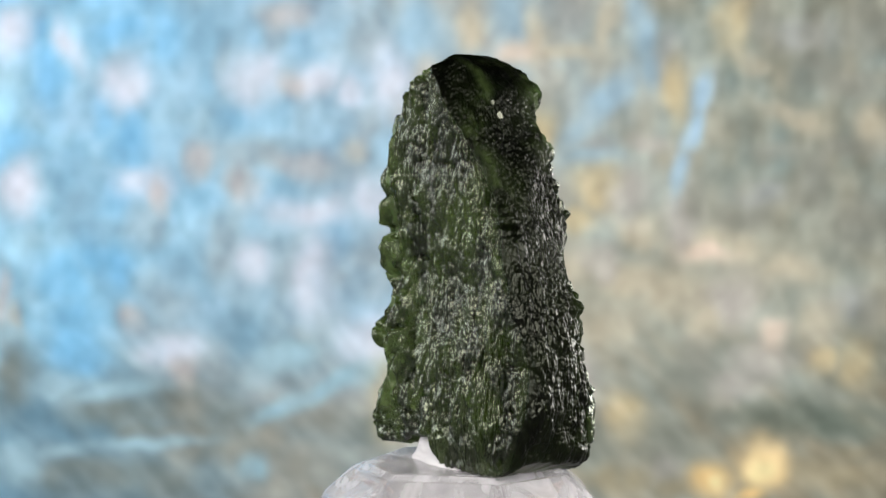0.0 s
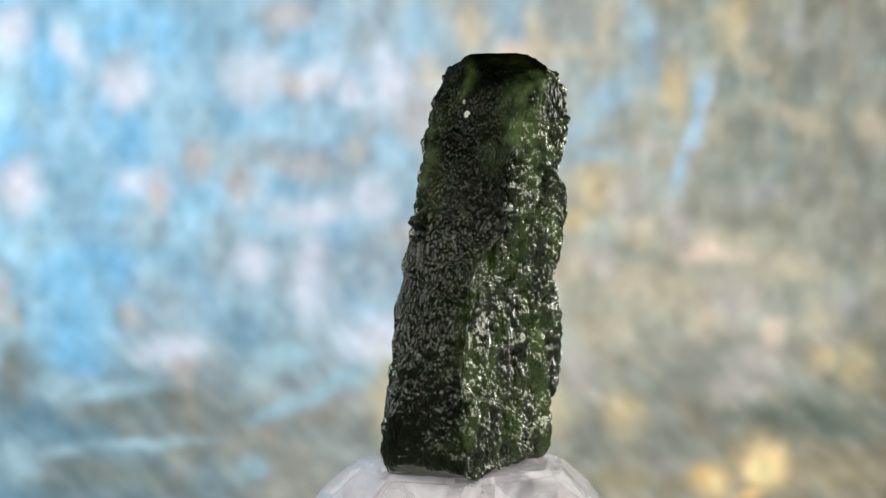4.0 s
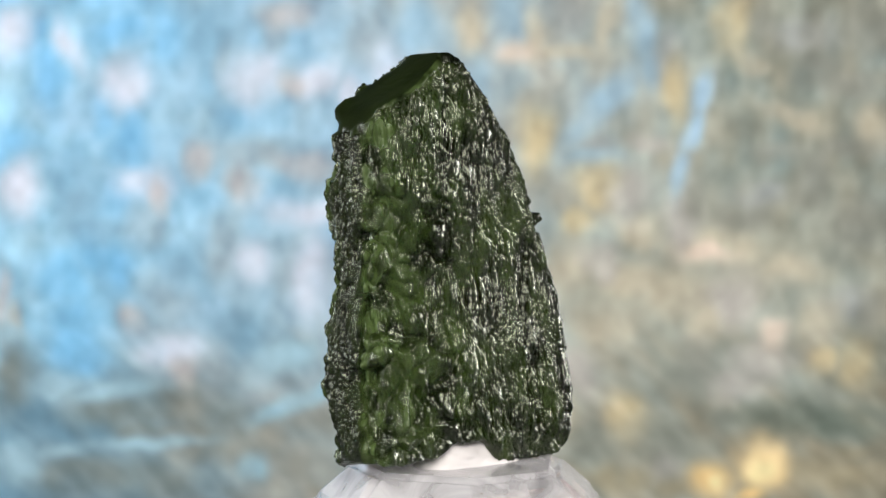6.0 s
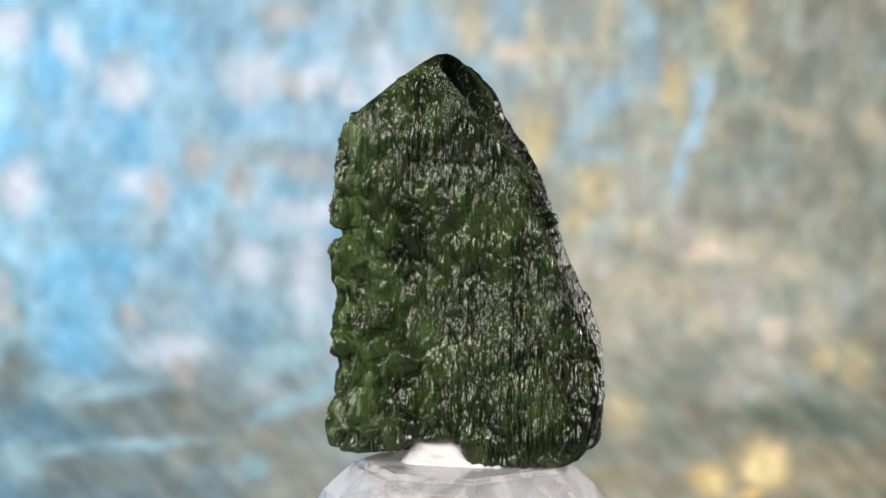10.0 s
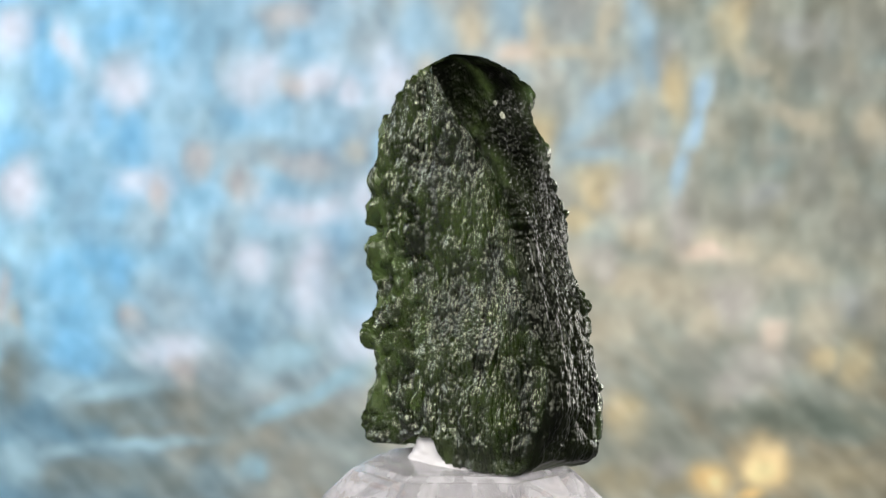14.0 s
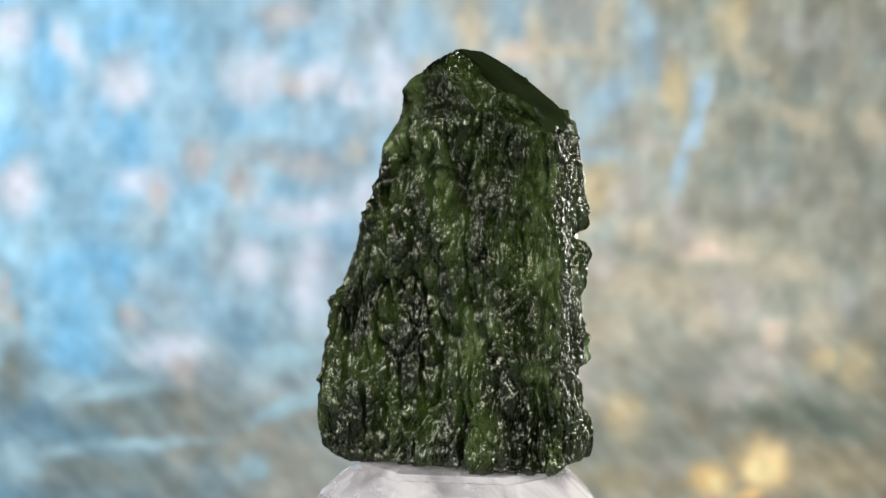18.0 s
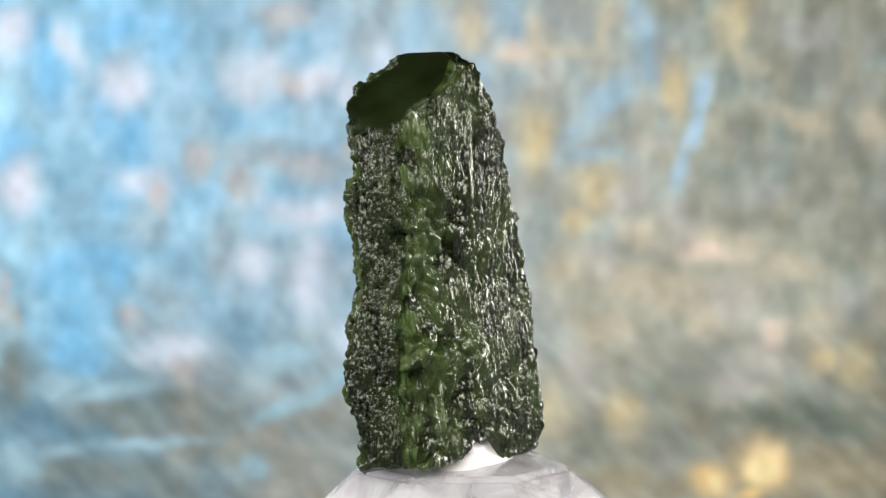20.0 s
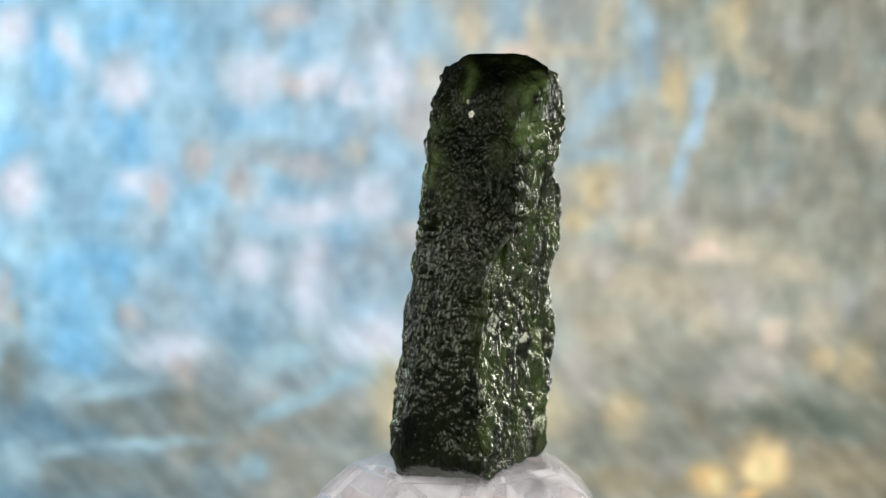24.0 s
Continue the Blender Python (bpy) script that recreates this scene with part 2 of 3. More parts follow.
def stone_mesh(around=1000, up=620):
    bearings = np.radians(sorted(SIDES))
    table = np.array([SIDES[k] for k in sorted(SIDES)], float)
    lev = np.arange(-400, 361, 4.0)
    blur = np.exp(-(np.arange(-6, 7) / 2.6) ** 2)
    table = np.array([np.interp(lev, LEVELS[::-1], row[::-1]) for row in table])
    table = np.array([np.convolve(np.pad(row, 6, mode="edge"), blur / blur.sum(), "valid") for row in table])
    th = np.linspace(0, 2 * np.pi, around, endpoint=False)

    def section(z):
        """Centre and radii of the rounded twelve-sided section at the heights z (one for each column)."""
        h = np.array([np.interp(z, lev, row) for row in table])
        cx = (h[0] - h[6]) / 2
        cy = (h[3] - h[9]) / 2
        h = h - np.cos(bearings)[:, None] * cx - np.sin(bearings)[:, None] * cy
        c = np.cos(th[None, :] - bearings[:, None])
        r = (np.sum(np.where(c > 0.05, np.maximum(c, 0.05) / np.maximum(h, 2), 0) ** 40, 0)) ** (-1 / 40)
        return cx, cy, r + 4.5

    # spread the columns evenly along the girth
    for _ in range(3):
        cx, cy, r = section(np.full(around, -60.0))
        ring = np.stack([r * np.cos(th), r * np.sin(th)], 1)
        run = np.concatenate([[0], np.cumsum(np.linalg.norm(np.diff(np.concatenate([ring, ring[:1]]), axis=0), axis=1))])
        th = np.interp(np.linspace(0, run[-1], around, endpoint=False), run, np.concatenate([th, [th[0] + 2 * np.pi]]))
    cx, cy, r = section(np.full(around, -330.0))
    low = foot(cx + r * np.cos(th), cy + r * np.sin(th))
    rows = []
    for k in range(up):
        s = k / (up - 1)
        z = low + s * (346 - low)
        cx, cy, r = section(z)
        edge = np.clip((z - low) / 11, 0, 1)
        crest = np.clip((346 - z) / 16, 0, 1)
        r = r - 7 * (1 - np.sqrt(1 - (1 - edge) ** 2)) - 11 * (1 - np.sqrt(1 - (1 - crest) ** 2))
        rows.append(np.stack([cx + r * np.cos(th), cy + r * np.sin(th), z], 1))
    p = np.concatenate(rows)
    grid = p.reshape(up, around, 3)
    along = np.roll(grid, -4, 1) - np.roll(grid, 4, 1)
    rise = np.gradient(grid, axis=0)
    out = np.cross(along, rise).reshape(-1, 3)
    out /= np.maximum(np.linalg.norm(out, axis=1), 1e-9)[:, None]
    x, y, z = p.T
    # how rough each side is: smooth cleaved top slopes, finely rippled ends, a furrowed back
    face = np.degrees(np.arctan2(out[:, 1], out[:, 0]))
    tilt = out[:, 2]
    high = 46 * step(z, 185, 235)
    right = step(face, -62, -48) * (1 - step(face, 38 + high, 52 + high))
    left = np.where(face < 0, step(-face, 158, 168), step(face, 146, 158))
    ragged = 24 * grain(p, (30, 30, 60), 261) + 14 * grain(p, (14, 14, 30), 262) + 0.22 * y
    smooth = left * step(z + ragged, 205, 222) + right * (0.15 * step(z, 0, 110) + 0.3 * step(z, 255, 285)) + step(z, 336, 344)
    smooth = np.clip(smooth, 0, 1)
    crown = (left * step(z + ragged, 215, 235)).reshape(up, around)
    wide = crown
    for k in range(-12, 13):
        wide = np.maximum(wide, np.roll(crown, k, 1))
    calm = sum(np.roll(wide, k, 1) for k in range(-3, 4)) / 7
    smooth = np.maximum(smooth, 0.9 * calm.ravel())
    back = step(face, 42 + high, 56 + high) * (1 - step(face, 140, 152))
    ends = np.clip(right + left, 0, 1)
    furrow = 1 - np.abs(layers(p, (15, 15, 120), 11, 3))
    groove_or_shade = 1 - np.abs(layers(p, (38, 38, 210), 31, 2))
    lump = layers(p, (60, 60, 120), 51, 3)
    warp = np.stack([grain(p, (24, 24, 34), 5), grain(p, (24, 24, 34), 6), 2 * grain(p, (24, 24, 34), 7)], 1)
    front = (1 - back) * (1 - ends)
    long = p * np.stack([x * 0 + 1, x * 0 + 1, np.where(front > 0.5, 0.42, np.where(back > 0.5, 0.8, 1.0))], 1)
    d1, d2 = cells(long + 3 * warp, (9, 9, 40), 71)
    e1, e2 = cells(p + 12 * warp, (34, 34, 78), 91)
    bead, clod = 1 - np.exp(-3.2 * (d2 - d1)), 1 - np.exp(-4 * (e2 - e1))
    fine = layers(long, (6, 6, 13), 21, 1)
    stria = np.abs(grain(p + 2 * warp, (15, 15, 95), 201)) ** 0.7 + 0.5 * np.abs(grain(p + 1.5 * warp, (8, 8, 48), 203)) ** 0.8 - 0.7
    ripple = 0.7 * grain(p + 3 * warp, (4, 4, 8), 211) + 0.7 * grain(p + 2 * warp, (5, 5, 4), 221)
    g1, g2 = cells(p + 9 * warp, (58, 58, 74), 241)
    chunk = (1 - np.exp(-5 * (g2 - g1))) * (0.75 + 0.5 * grain(p, (50, 50, 60), 251))
    bold = (1 - 0.6 * step(z, 90, 150)) * (1 - back) * (1 - ends) * (0.25 + 0.75 * (1 - step(x, -95, -15)))
    strip = step(grain(p, (60, 60, 200), 231), -0.5, 0.3)
    scoop = bold * (1 - step(z, 0, 80))
    patch = step(grain(p, (80, 80, 110), 141), -0.35, 0.35)
    coarse = step(grain(p, (110, 110, 170), 151), -0.4, 0.4)
    f1, f2 = cells(long + 2 * warp, (5.2, 5.2, 20), 161)
    pit = 1 - np.exp(-3.0 * (f2 - f1))
    shelf = step(grain(p, (46, 46, 90), 171), -0.08, 0.12)
    amount = (3.0 + 4.0 * patch) * (furrow - 0.75) * (1 - 0.8 * ends) + (4.5 + 5.0 * coarse) * lump * (1 - 0.15 * ends)
    amount += (1 - ends) * (1 - back) * (6.0 + 10.0 * strip) * stria * (1 - 0.35 * bold - 0.35 * scoop) + ((0.9 + 1.1 * patch + 0.5 * left) * ripple + 3.0 * right * stria) * ends + (15.0 * bold + 8.0 * scoop) * (chunk - 0.6) + (4.0 * ends + 2.0 * left) * (chunk - 0.6) + 8.0 * left * stria
    amount += (2.8 + 5.0 * patch) * (bead - 0.6) * (1 - 0.6 * ends) * (1 - 0.25 * back) * (1 - 0.5 * strip * (1 - back)) * (1 - 0.55 * scoop) + (1.3 + 1.0 * back) * fine * (1 - 0.6 * ends)
    amount += (1 - 0.25 * ends) * (1 - 0.5 * scoop) * (1.9 + 2.6 * back * (1 - patch) + 1.8 * (1 - strip) * (1 - back)) * (pit - 0.55)
    amount += back * (-18.0 * np.clip(groove_or_shade - 0.82, 0, 1) / 0.18 + 14.0 * (clod - 0.6) + 12.0 * (shelf - 0.5))
    amount += (1 - back) * (1 - 0.7 * ends) * ((5.0 + 9.0 * coarse) * (clod - 0.6) * (1 - 0.5 * strip) + 9.0 * (shelf - 0.5) * coarse)
    amount = amount * (1 - 0.93 * smooth)
    amount = amount * (0.5 + 0.5 * step((grid[:, :, 2] - low[None, :]).ravel(), 2, 24))
    plan = p.reshape(up, around, 3)

    def off_rim(bearing):
        """Distance, level by level, from the rim that faces that way."""
        face = plan[:, :, 0] * math.cos(radians(bearing)) + plan[:, :, 1] * math.sin(radians(bearing))
        rim = plan[np.arange(up), np.argmax(face, 1)]
        return np.linalg.norm(plan[:, :, :2] - rim[:, None, :2], axis=2).ravel()

    for bearing, height, wide, tall, push in KNOBS:
        amount += push * np.exp(-(off_rim(bearing) / wide) ** 4 - np.abs((z - height) / tall) ** 5)
    p = p + out * amount[:, None]
    # the foot and the crest close with rings that shrink to the middle
    body = p.reshape(up, around, 3)
    caps = []
    for ring, crest in ((body[0], False), (body[-1], True)):
        mid = ring.mean(0)
        cap = np.stack([mid + (ring - mid) * f for f in (0.75, 0.5, 0.25, 0.01)])
        if not crest:
            cap[:, :, 2] = foot(cap[:, :, 0], cap[:, :, 1]) - 0.5
        caps.append(cap)
    stack = np.concatenate([caps[0][::-1], body, caps[1]])
    faces = grid_faces(len(stack), around, True)
    verts = stack.reshape(-1, 3) * U
    # light passing through, painted as paler green: rims at the front left edge, the upper back edge, the front right
    # edge near the top, and spots
    thin_glow = np.zeros(len(p))
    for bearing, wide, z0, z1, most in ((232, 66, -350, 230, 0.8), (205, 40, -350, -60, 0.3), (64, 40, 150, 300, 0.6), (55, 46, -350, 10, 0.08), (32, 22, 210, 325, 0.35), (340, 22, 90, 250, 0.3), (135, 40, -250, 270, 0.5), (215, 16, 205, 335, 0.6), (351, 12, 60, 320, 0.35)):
        thin_glow = np.maximum(thin_glow, most * np.exp(-(off_rim(bearing) / wide) ** 2) * step(z, z0 - 30, z0 + 30) * (1 - step(z, z1 - 30, z1 + 30)))
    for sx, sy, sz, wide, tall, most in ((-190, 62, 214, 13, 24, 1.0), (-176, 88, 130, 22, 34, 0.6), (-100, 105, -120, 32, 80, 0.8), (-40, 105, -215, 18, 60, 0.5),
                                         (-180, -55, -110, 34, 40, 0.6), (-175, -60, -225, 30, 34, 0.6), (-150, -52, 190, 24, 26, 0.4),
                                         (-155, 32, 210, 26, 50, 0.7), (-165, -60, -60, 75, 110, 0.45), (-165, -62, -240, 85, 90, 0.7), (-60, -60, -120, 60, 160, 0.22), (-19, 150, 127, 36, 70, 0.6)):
        thin_glow = np.maximum(thin_glow, most * np.exp(-((x - sx) ** 2 + (y - sy) ** 2) / wide ** 2 - ((z - sz) / tall) ** 2))
    thin_glow *= np.clip(0.5 + 0.9 * layers(p, (26, 26, 40), 133, 3), 0.03, 1)
    thin_glow *= 1 - 0.75 * left
    thin_glow = np.maximum(thin_glow, (0.1 + 0.04 * layers(p, (60, 60, 60), 137, 2)) * left * smooth)
    more = np.full(4 * around, 0.5)
    # both ends and the smooth slopes get their shade as darker colour
    groove_or_shade = np.clip(right + 0.8 * left + 0.5 * smooth, 0, 1)
    return [verts, faces] + [np.concatenate([more, v, more]) for v in (thin_glow, (1 - 0.97 * smooth) * (1 - right * (0.5 + 0.1 * step(z, 40, 170)) - 0.05 * left) * (1 - 0.55 * thin_glow), groove_or_shade)]


def rough_stone():
    verts, faces, thin_glow, etched, groove_or_shade = stone_mesh()
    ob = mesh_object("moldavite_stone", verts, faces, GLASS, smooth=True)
    for name, values in (("thin_glow", thin_glow), ("etched", etched), ("groove_or_shade", groove_or_shade)):
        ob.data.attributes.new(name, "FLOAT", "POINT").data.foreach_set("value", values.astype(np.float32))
    # pale specks set in the end face, glints of small facets given as colour
    spot = np.array(verts) / U
    for place, wide, tall in (((60, 38, 232), 5.5, 9), ((64, 30, 262), 2.2, 3.6)):
        near = int(np.argmin(np.linalg.norm(spot - np.array(place), axis=1)))
        bm = bmesh.new()
        bmesh.ops.create_icosphere(bm, subdivisions=3, radius=1)
        for v in bm.verts:
            w = 1 + 0.5 * noise.noise(v.co * 1.7 + Vector((tall, 0, 0))) + 0.25 * noise.noise(v.co * 4)
            v.co = Vector((v.co.x * 4 * w, v.co.y * wide * w, v.co.z * tall * w)) * U + Vector(verts[near])
        me = bpy.data.meshes.new("glint_speck")
        bm.to_mesh(me)
        bm.free()
        me.materials.append(SPECK)
        speck = new("glint_speck", me)
        speck.parent = ob
        tagged(speck, "pale grey speck standing in for a glinting facet")
    return tagged(ob, "rough dark green glassy stone, pitted and furrowed, standing upright", "stone")


STONE = rough_stone()


# ---- the crystal stand ----
def crystal_stand():
    """A faceted clear block: seven-sided, with a bevelled crown below a flat top."""
    bearings = [8, 62, 110, 165, 214, 262, 318]
    top_r = [178, 172, 165, 182, 170, 176, 168]
    mid_r = [244, 234, 232, 246, 236, 240, 236]
    base_r = [330, 318, 320, 335, 322, 328, 318]

    def corner(r, i, z):
        a, b = radians(bearings[i - 1]), radians(bearings[i])
        if b < a:
            a -= 2 * math.pi
        n = (r[i - 1], r[i])
        det = math.sin(b - a)
        return ((n[0] * math.sin(b) - n[1] * math.sin(a)) / det * U, (n[1] * math.cos(a) - n[0] * math.cos(b)) / det * U, z * U)

    low = -MID / U
    rings = [(top_r, -377), (mid_r, -440), (base_r, -640), (base_r, low + 30), ([v - 25 for v in base_r], low)]
    bm = bmesh.new()
    loops = [[bm.verts.new(corner(r, i, z)) for i in range(7)] for r, z in rings]
    bm.faces.new(loops[0])
    bm.faces.new(loops[-1][::-1])
    for a, b in zip(loops, loops[1:]):
        for i in range(7):
            bm.faces.new((b[i], b[(i + 1) % 7], a[(i + 1) % 7], a[i]))
    bmesh.ops.bevel(bm, geom=bm.edges[:], offset=13 * U, segments=4, affect="EDGES")
    bmesh.ops.recalc_face_normals(bm, faces=bm.faces[:])
    for f in bm.faces:
        f.smooth = f.calc_area() < (60 * U) ** 2
    me = bpy.data.meshes.new("crystal_stand")
    bm.to_mesh(me)
    bm.free()
    me.materials.append(CRYSTAL)
    stand = tagged(new("crystal_stand", me), "clear faceted crystal block holding up the green stone", "crystal")
    # thin pale shards added inside, in place of the crystal's pinkish inner reflections
    pick = random.Random(8)
    for bearing, out, height, wide, tall, tilt in ((20, 150, -440, 80, 26, 35), (95, 170, -470, 60, 34, -25), (150, 160, -450, 90, 24, 20),
                                                   (215, 165, -480, 70, 30, -40), (262, 150, -430, 75, 18, 50), (310, 170, -465, 85, 28, -15)):
        verts, n = [], 11
        for side in (-1.2, 1.2):
            for k in range(n):
                r = pick.uniform(0.6, 1.1) if side < 0 else math.hypot(verts[k][0] / wide, verts[k][2] / tall)
                a = 2 * math.pi * k / n
                verts.append((wide * r * math.cos(a), side + 4 * math.sin(2 * a), tall * r * math.sin(a)))
        faces = [tuple(range(n)), tuple(range(2 * n - 1, n - 1, -1))] + [(k + n, (k + 1) % n + n, (k + 1) % n, k) for k in range(n)]
        m = pose(out * math.cos(radians(bearing)), out * math.sin(radians(bearing)), height, tilt, 0, bearing + 90)
        shard = mesh_object("inner_glint", [tuple(c * U for c in m @ Vector(v)) for v in verts], faces, INNER_GLINT, stand)
        tagged(shard, "pinkish shard standing in for a reflection inside the crystal")
    return stand


CRYSTAL_STAND = crystal_stand()


# ---- the putty under the notch ----
def putty():
    """A pressed lump of white putty that fills the notch between stone and crystal."""
    n, m = 64, 24
    verts, faces = [], []
    for k in range(m + 1):
        f = k / m
        z = -379 + 47 * f
        for j in range(n):
            a = 2 * math.pi * j / n
            c, s = math.cos(a), math.sin(a)
            r = (abs(c) ** 3.2 + abs(s) ** 3.2) ** (-1 / 3.2)
            x = -2 - 16 * f + (104 - 44 * f ** 0.8) * r * c
            y = -16 + (50 - 12 * f) * r * s
            w = 6 * noise.noise((x / 34, y / 34, z / 26)) + 2.5 * noise.noise((x / 9, y / 9, z / 9))
            roll = 10 * (max(0, f - 0.7) / 0.3) ** 2
            verts.append(((x + (w - roll) * c) * U, (y + (w - roll) * s) * U, z * U))
    for k in range(m):
        for j in range(n):
            q = (j + 1) % n
            faces.append((k * n + j, k * n + q, (k + 1) * n + q, (k + 1) * n + j))
    faces.append(tuple(range(n))[::-1])
    faces.append(tuple(m * n + j for j in range(n)))
    return tagged(mesh_object("putty", verts, faces, PUTTY, smooth=True), "lump of white putty bedding the stone on its crystal", "putty")


PUTTY_LUMP = putty()


# ---- backdrop ----
BACK = 0.70


def sheet_material():
    """Painted, mottled shimmer paper: its dyes, two scales of tone and a faint relief."""
    m, nt, b = shader("mottled_shimmer_paper")
    link = nt.links.new
    co = nt.nodes.new("ShaderNodeTexCoord")
    dye = nt.nodes.new("ShaderNodeAttribute")
    dye.attribute_name = "dye"
    small = node(nt, "ShaderNodeTexNoise", Scale=60.0, Detail=4.0)
    sc = nt.nodes.new("ShaderNodeVectorMath")
    sc.operation = "SCALE"
    tone = nt.nodes.new("ShaderNodeMapRange")
    tone.inputs["From Min"].default_value, tone.inputs["From Max"].default_value = 0.25, 0.75
    tone.inputs["To Min"].default_value, tone.inputs["To Max"].default_value = 0.8, 1.2
    bump = node(nt, "ShaderNodeBump", Strength=0.3, Distance=0.001)
    link(co.outputs["Object"], small.inputs["Vector"])
    link(small.outputs["Fac"], tone.inputs["Value"])
    link(dye.outputs["Color"], sc.inputs[0])
    link(tone.outputs[0], sc.inputs["Scale"])
    link(sc.outputs[0], b.inputs["Base Color"])
    link(small.outputs["Fac"], bump.inputs["Height"])
    link(bump.outputs[0], b.inputs["Normal"])
    b.inputs["Roughness"].default_value = 0.7
    return m


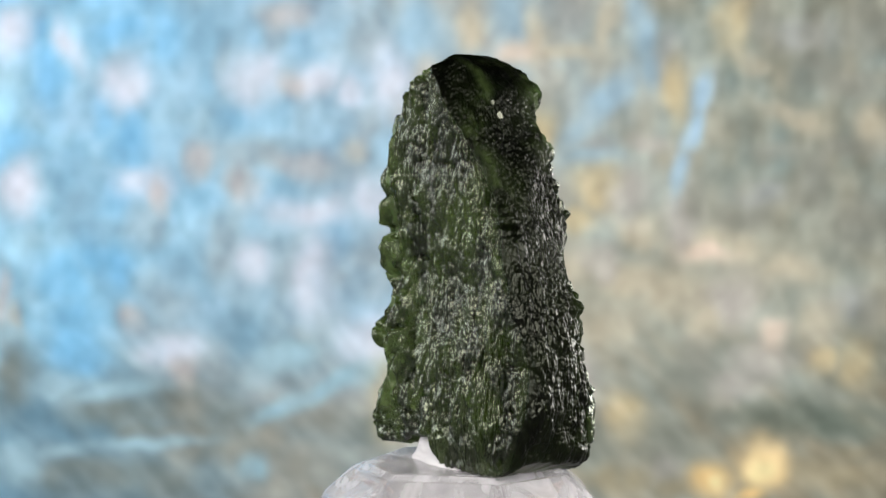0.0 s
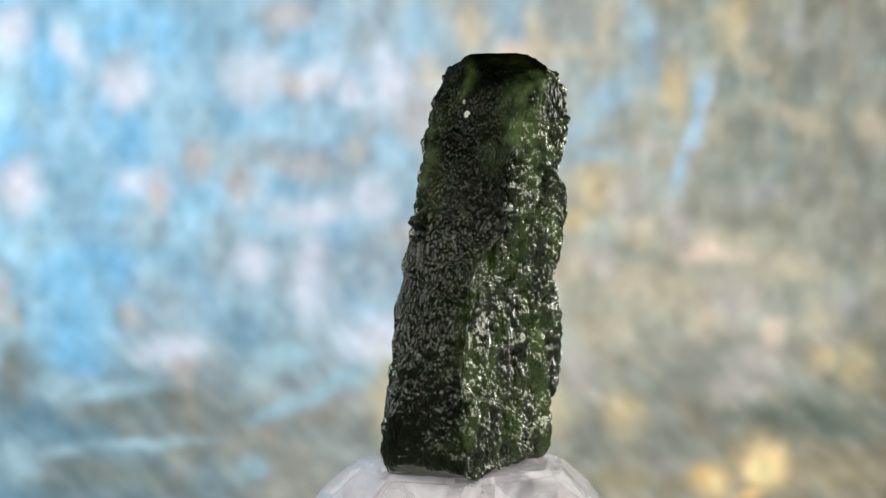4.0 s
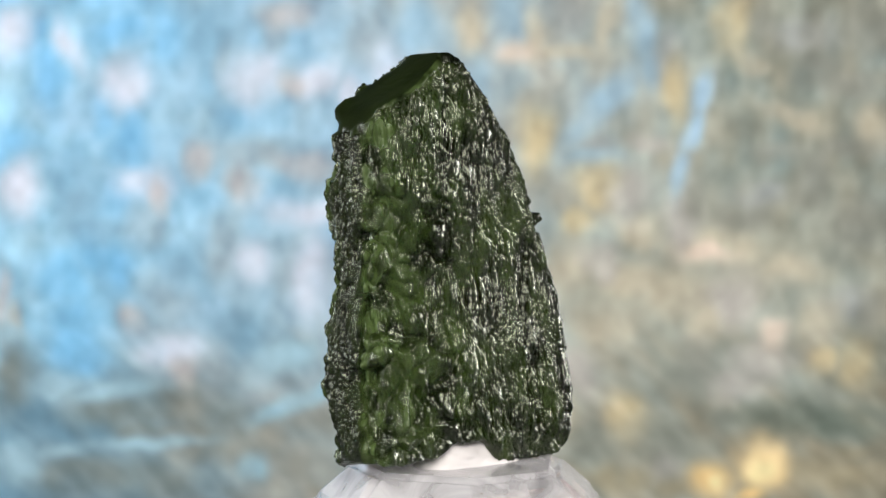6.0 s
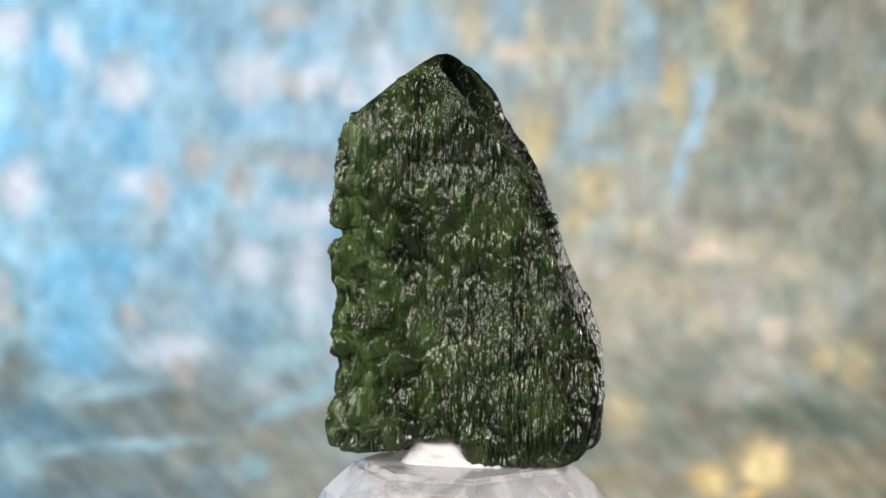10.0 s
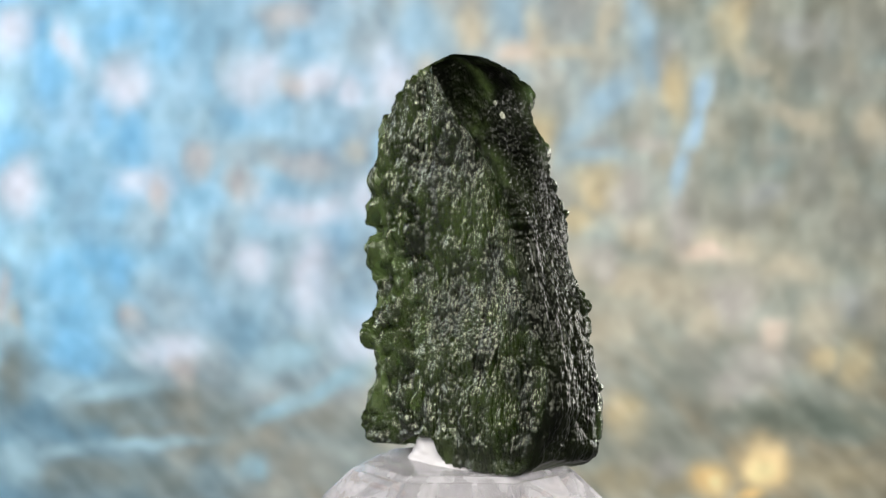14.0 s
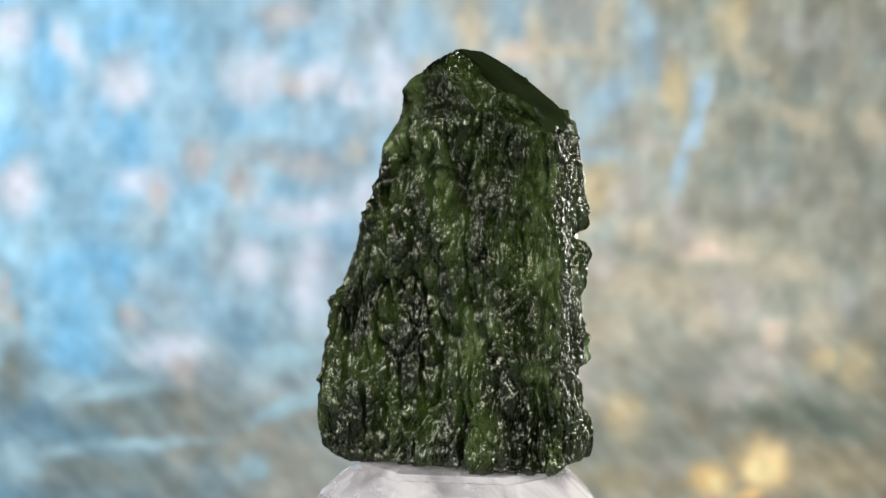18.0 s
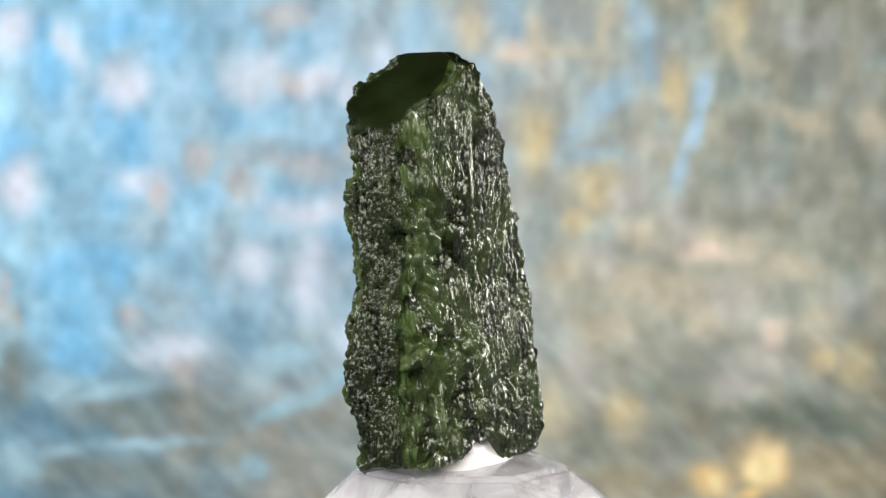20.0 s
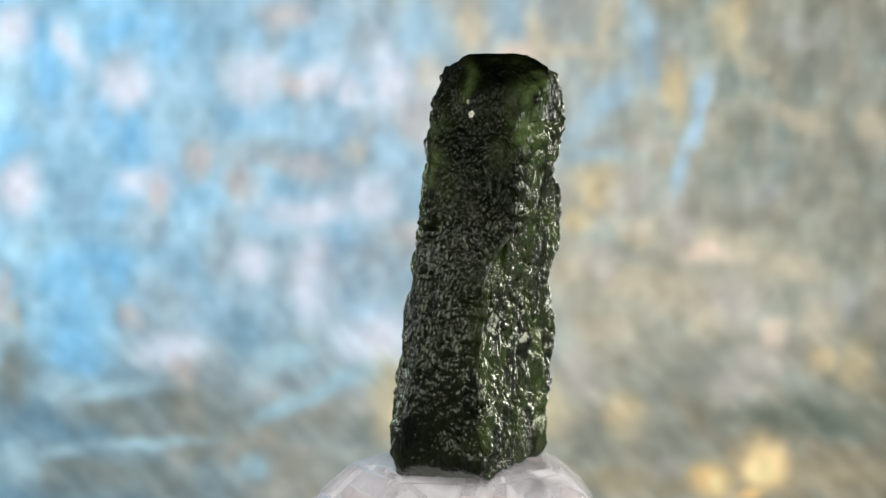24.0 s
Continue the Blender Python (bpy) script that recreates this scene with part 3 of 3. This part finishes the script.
# washes of dye on the sheet, each with its colour and strength: place across and down, half width, half height, lean;
# a step is 0.29 mm on the sheet
WASHES = [
    ((172, 172, 160), 0.6, [(1340, 470, 240, 120, 0), (1110, 520, 150, 110, 0)]),
    ((160, 200, 232), 0.7, [(140, 195, 70, 45, 0), (285, 275, 55, 45, 0), (330, 140, 35, 50, 0), (600, 60, 60, 35, 0), (570, 220, 45, 30, 0), (700, 260, 35, 30, 0), (360, 560, 50, 35, 0), (735, 50, 26, 60, 0), (420, 40, 50, 30, 0)]),
    ((124, 190, 240), 0.7, [(95, 130, 30, 70, 0), (60, 60, 40, 40, 0), (185, 205, 22, 40, 0), (232, 255, 38, 60, 0), (215, 345, 40, 40, 0), (35, 255, 35, 30, 0), (215, 50, 55, 30, 0), (215, 485, 30, 40, 0), (130, 640, 50, 40, 0), (300, 60, 30, 45, 0)]),
    ((124, 194, 245), 0.65, [(125, 590, 40, 60, 0), (110, 500, 45, 40, 0), (165, 460, 40, 40, 0)]),
    ((132, 176, 208), 0.75, [(115, 290, 60, 30, 0), (140, 345, 50, 50, 0), (160, 415, 45, 35, 0), (370, 55, 40, 55, 0), (55, 20, 60, 18, 0), (330, 470, 40, 40, 0), (500, 330, 30, 40, 0), (430, 600, 60, 50, 0)]),
    ((160, 176, 190), 0.55, [(395, 120, 17, 45, 0), (480, 60, 22, 40, 0), (638, 75, 28, 38, 0), (650, 220, 18, 35, 0), (455, 270, 70, 28, 0), (252, 400, 38, 48, 0), (505, 490, 34, 58, 0), (290, 540, 45, 60, 0), (385, 655, 30, 50, 0), (615, 310, 55, 20, 0), (400, 450, 30, 60, 0), (600, 690, 70, 40, 0), (700, 440, 60, 30, 0), (460, 690, 60, 40, 0)]),
    ((206, 218, 242), 0.9, [(30, 335, 36, 48, 0), (135, 82, 20, 52, 28), (228, 150, 42, 48, 0), (450, 140, 48, 46, 0), (565, 140, 36, 32, 0), (620, 165, 22, 32, 0), (690, 140, 42, 56, 0), (255, 322, 50, 28, 0), (540, 375, 80, 28, 0), (665, 350, 42, 34, 0), (445, 470, 28, 38, 0), (552, 485, 36, 70, 0), (672, 595, 75, 42, 0), (300, 620, 55, 32, 0), (30, 60, 35, 50, 0)]),
    ((194, 186, 190), 0.6, [(505, 28, 45, 24, 0), (282, 350, 14, 35, 0), (430, 332, 30, 36, 0), (352, 290, 26, 40, 0), (0, 540, 18, 70, 0), (228, 570, 26, 26, 0), (540, 290, 50, 24, 0), (740, 210, 40, 50, 0), (320, 655, 26, 26, 0), (750, 420, 60, 25, 0), (520, 150, 30, 24, 0)]),
    ((206, 198, 190), 0.55, [(625, 272, 28, 22, 0), (755, 130, 30, 32, 0), (700, 735, 55, 60, 0), (30, 570, 12, 30, 0)]),
    ((122, 136, 140), 0.8, [(395, 760, 62, 62, 0), (18, 670, 34, 58, 0), (215, 728, 100, 30, 4), (180, 842, 150, 26, 0), (295, 855, 60, 28, 0), (640, 760, 50, 30, 0), (240, 760, 60, 16, 0)]),
    ((152, 154, 150), 0.75, [(445, 795, 60, 50, 0), (570, 740, 60, 38, 0), (330, 785, 40, 50, 0), (545, 825, 60, 40, 0), (330, 720, 40, 40, 0)]),
    ((158, 194, 216), 0.85, [(105, 805, 42, 14, 0), (250, 786, 120, 11, 3), (190, 697, 85, 15, 14), (10, 600, 36, 15, 0), (450, 830, 24, 24, 0), (505, 720, 75, 20, 22), (600, 675, 75, 20, 28), (30, 830, 40, 45, 0), (110, 690, 60, 24, 0), (500, 640, 70, 24, 25)]),
    ((152, 180, 202), 0.85, [(1135, 50, 24, 80, 8), (1065, 185, 32, 105, -38), (905, 30, 40, 60, 0), (1050, 285, 40, 16, 0), (1150, 120, 22, 40, 0), (830, 130, 30, 50, 0)]),
    ((150, 156, 160), 0.7, [(1420, 62, 60, 30, 0), (1350, 345, 50, 24, 0), (1000, 30, 32, 34, 0), (1060, 262, 26, 14, 0), (1180, 90, 25, 40, 0), (890, 700, 60, 60, 0), (1500, 540, 40, 30, 0)]),
    ((196, 186, 168), 0.65, [(945, 60, 20, 50, 0), (1000, 92, 55, 15, 0), (1068, 50, 20, 42, 0), (828, 55, 26, 50, 0), (1395, 208, 60, 18, -25), (1540, 225, 36, 40, 0), (1250, 440, 95, 28, -8), (1205, 520, 70, 42, 0), (1245, 570, 26, 45, 0), (1455, 585, 36, 55, 0), (1120, 500, 60, 30, 0), (1080, 575, 50, 40, 0), (1130, 410, 50, 30, 0), (1005, 470, 40, 50, 0), (1330, 120, 40, 18, -20), (1390, 480, 50, 30, 0)]),
    ((184, 180, 178), 0.75, [(1300, 535, 45, 48, 0), (1300, 680, 70, 30, 0), (1210, 400, 30, 50, 0), (1150, 258, 40, 14, 0), (1030, 665, 32, 34, 0), (1350, 640, 60, 36, 0), (1110, 350, 40, 40, 0), (1060, 470, 30, 30, 0), (1180, 830, 30, 20, 0)]),
    ((206, 188, 152), 0.7, [(1193, 165, 20, 62, 0), (1290, 55, 32, 55, 0), (1055, 335, 38, 40, 0), (1022, 392, 28, 28, 0), (1522, 642, 42, 40, 0), (950, 250, 36, 60, 0), (1460, 640, 30, 24, 0), (1110, 745, 36, 50, 0)]),
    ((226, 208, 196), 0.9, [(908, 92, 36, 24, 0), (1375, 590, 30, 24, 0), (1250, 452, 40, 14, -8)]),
    ((136, 138, 132), 0.65, [(1342, 45, 24, 42, 0), (1535, 45, 50, 50, 0), (1440, 315, 34, 60, 0), (1500, 265, 70, 20, 0), (1480, 150, 80, 24, 0), (1232, 360, 24, 50, 0), (1310, 385, 60, 26, 0), (1450, 120, 40, 26, 0), (1530, 400, 50, 50, 0), (1240, 630, 30, 40, 0), (1380, 270, 50, 20, 0), (1540, 560, 30, 40, 0)]),
    ((136, 142, 136), 0.7, [(1205, 685, 62, 44, 0), (1175, 790, 80, 55, 0), (1290, 745, 50, 30, 0), (1060, 800, 60, 50, 0), (1240, 790, 50, 40, 0)]),
    ((112, 122, 114), 0.8, [(1440, 735, 130, 26, 0), (1500, 755, 80, 24, 0)]),
    ((162, 190, 214), 0.9, [(1240, 175, 17, 42, -14), (1226, 235, 16, 45, -14), (1208, 310, 14, 45, -10)]),
    ((160, 152, 130), 0.7, [(1470, 845, 90, 36, 0), (1190, 872, 34, 16, 0), (1100, 855, 60, 26, 0), (1510, 800, 40, 15, 0)]),
    # blurred golden lights, a yellowish glow and bright cores, painted as dye
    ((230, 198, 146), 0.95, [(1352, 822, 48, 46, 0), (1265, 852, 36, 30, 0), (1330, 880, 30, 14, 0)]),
    ((202, 192, 162), 0.75, [(692, 700, 38, 75, 0), (960, 730, 50, 50, 0)]),
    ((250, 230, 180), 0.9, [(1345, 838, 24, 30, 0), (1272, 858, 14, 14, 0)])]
# ground colours of the sheet from one side to the other, in its upper and its lower part
ACROSS = (0, 250, 450, 650, 850, 1050, 1300, 1568)
UPPER = [(150, 204, 240), (150, 199, 234), (150, 193, 225), (156, 190, 219), (168, 181, 189), (164, 171, 169), (143, 150, 143), (125, 130, 123)]
LOWER = [(112, 146, 168), (124, 150, 165), (138, 150, 155), (160, 166, 165), (172, 174, 168), (170, 171, 163), (152, 154, 144), (142, 142, 130)]
PAPER = 0.71     # how much of the light the palest dye throws back


def dyes(u, v):
    """The colour of the sheet: blue on one side, beige on the other, with soft washes run into each other."""
    x, y = 784 + 784 * u, 441 - 784 * v
    p = np.stack([x, y, x * 0], 1)
    run = x + 60 * layers(p, (200, 160, 1), 401, 2)
    low = step(y + 50 * layers(p, (180, 120, 1), 405, 2), 560, 740)[:, None]
    upper, lower = (np.stack([np.interp(run, ACROSS, np.array(row)[:, k]) for k in range(3)], 1) for row in (UPPER, LOWER))
    ground = col = upper * (1 - low) + lower * low
    # brushed dabs, upright above and slanting below
    q = np.stack([x - 0.8 * (y - 560) * step(y, 520, 640), y, x * 0], 1)
    dab = layers(q, (34, 56, 1), 601, 3)[:, None]
    blush = layers(q, (60, 70, 1), 611, 2)[:, None]
    col = col + 13 * dab + 7 * blush * np.array((1, 0, -0.8))
    su = x + 10 * layers(p, (60, 70, 1), 411, 2)
    sv = y + 10 * layers(p, (60, 70, 1), 421, 2)
    for n, (tint, most, rows) in enumerate(WASHES):
        total = 0.0
        for cu, cv, w, h, lean in rows:
            c, s = math.cos(radians(lean)), math.sin(radians(lean))
            a, b = (c * (su - cu) - s * (sv - cv)) / w, (c * (sv - cv) + s * (su - cu)) / h
            total = np.maximum(total, np.exp(-0.8 * (a * a + b * b) ** 1.5))
        total = np.clip(total * most * (1 + 0.22 * layers(p, (40, 55, 1), 431 + 7 * n, 2)), 0, 1)[:, None]
        col = col * (1 - total) + np.array(tint) * total
    col = col + 9 * layers(q, (26, 40, 1), 631, 2)[:, None]
    col = ground + 1.17 * (col - ground)
    return PAPER * np.array((1.0, 1.0, 0.98)) * np.clip(col / 255, 0.02, 1) ** 2.2


def backdrop():
    nx, nz = 600, 430
    k, i = np.mgrid[0:nz + 1, 0:nx + 1]
    u, v = (-2.1 + 4.2 * i / nx).ravel(), (-1.5 + 3.0 * k / nz).ravel()
    d = BACK - EYE[1]
    x = EYE[0] + u * d * math.tan(radians(15))
    z = EYE[2] + d * (math.tan(radians(-2.566)) + v * math.tan(radians(15)))
    p = np.stack([x, z, x * 0], 1)
    verts = np.stack([x, BACK + 0.002 * layers(p, (0.035, 0.035, 1), 301, 3), z], 1)
    faces = grid_faces(nz + 1, nx + 1, False)
    ob = mesh_object("backdrop", verts, faces, sheet_material(), smooth=True)
    colour = np.ones((len(u), 4), np.float32)
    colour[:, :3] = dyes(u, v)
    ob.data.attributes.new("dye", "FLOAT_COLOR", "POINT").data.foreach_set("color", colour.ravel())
    tagged(ob, "crinkled mottled paper hanging far behind, blue turning to beige", "backdrop", kind="structure")


backdrop()


# ---- the turning ----
TURNS = [(0, -419), (0.5, -384), (1.0, -348), (1.5, -306), (2.0, -264), (2.5, -223), (3.5, -150), (4.5, -78), (4.8, -55), (5.1, -35),
         (5.5, -4), (6.0, 37), (6.5, 78), (7.0, 121), (7.5, 161), (8.0, 202), (8.5, 235), (9.0, 275), (9.5, 310), (10.0, 347), (10.5, 386),
         (11.5, 465), (12.5, 544), (13.0, 591), (13.5, 632), (14.0, 670), (14.5, 710), (15.0, 750), (15.5, 791), (16.0, 835), (16.5, 848),
         (17.0, 849), (17.5, 854), (18.0, 869), (18.5, 870), (19.5, 815), (20.5, 746), (21.0, 723), (21.5, 703), (22.0, 684), (22.5, 666),
         (23.0, 648), (23.5, 629), (24.0, 610)]


def motions():
    for thing in (STONE, PUTTY_LUMP, CRYSTAL_STAND):
        walk(thing, [(t, pose(0, 0, MID, 0, 0, a)) for t, a in TURNS])


motions()
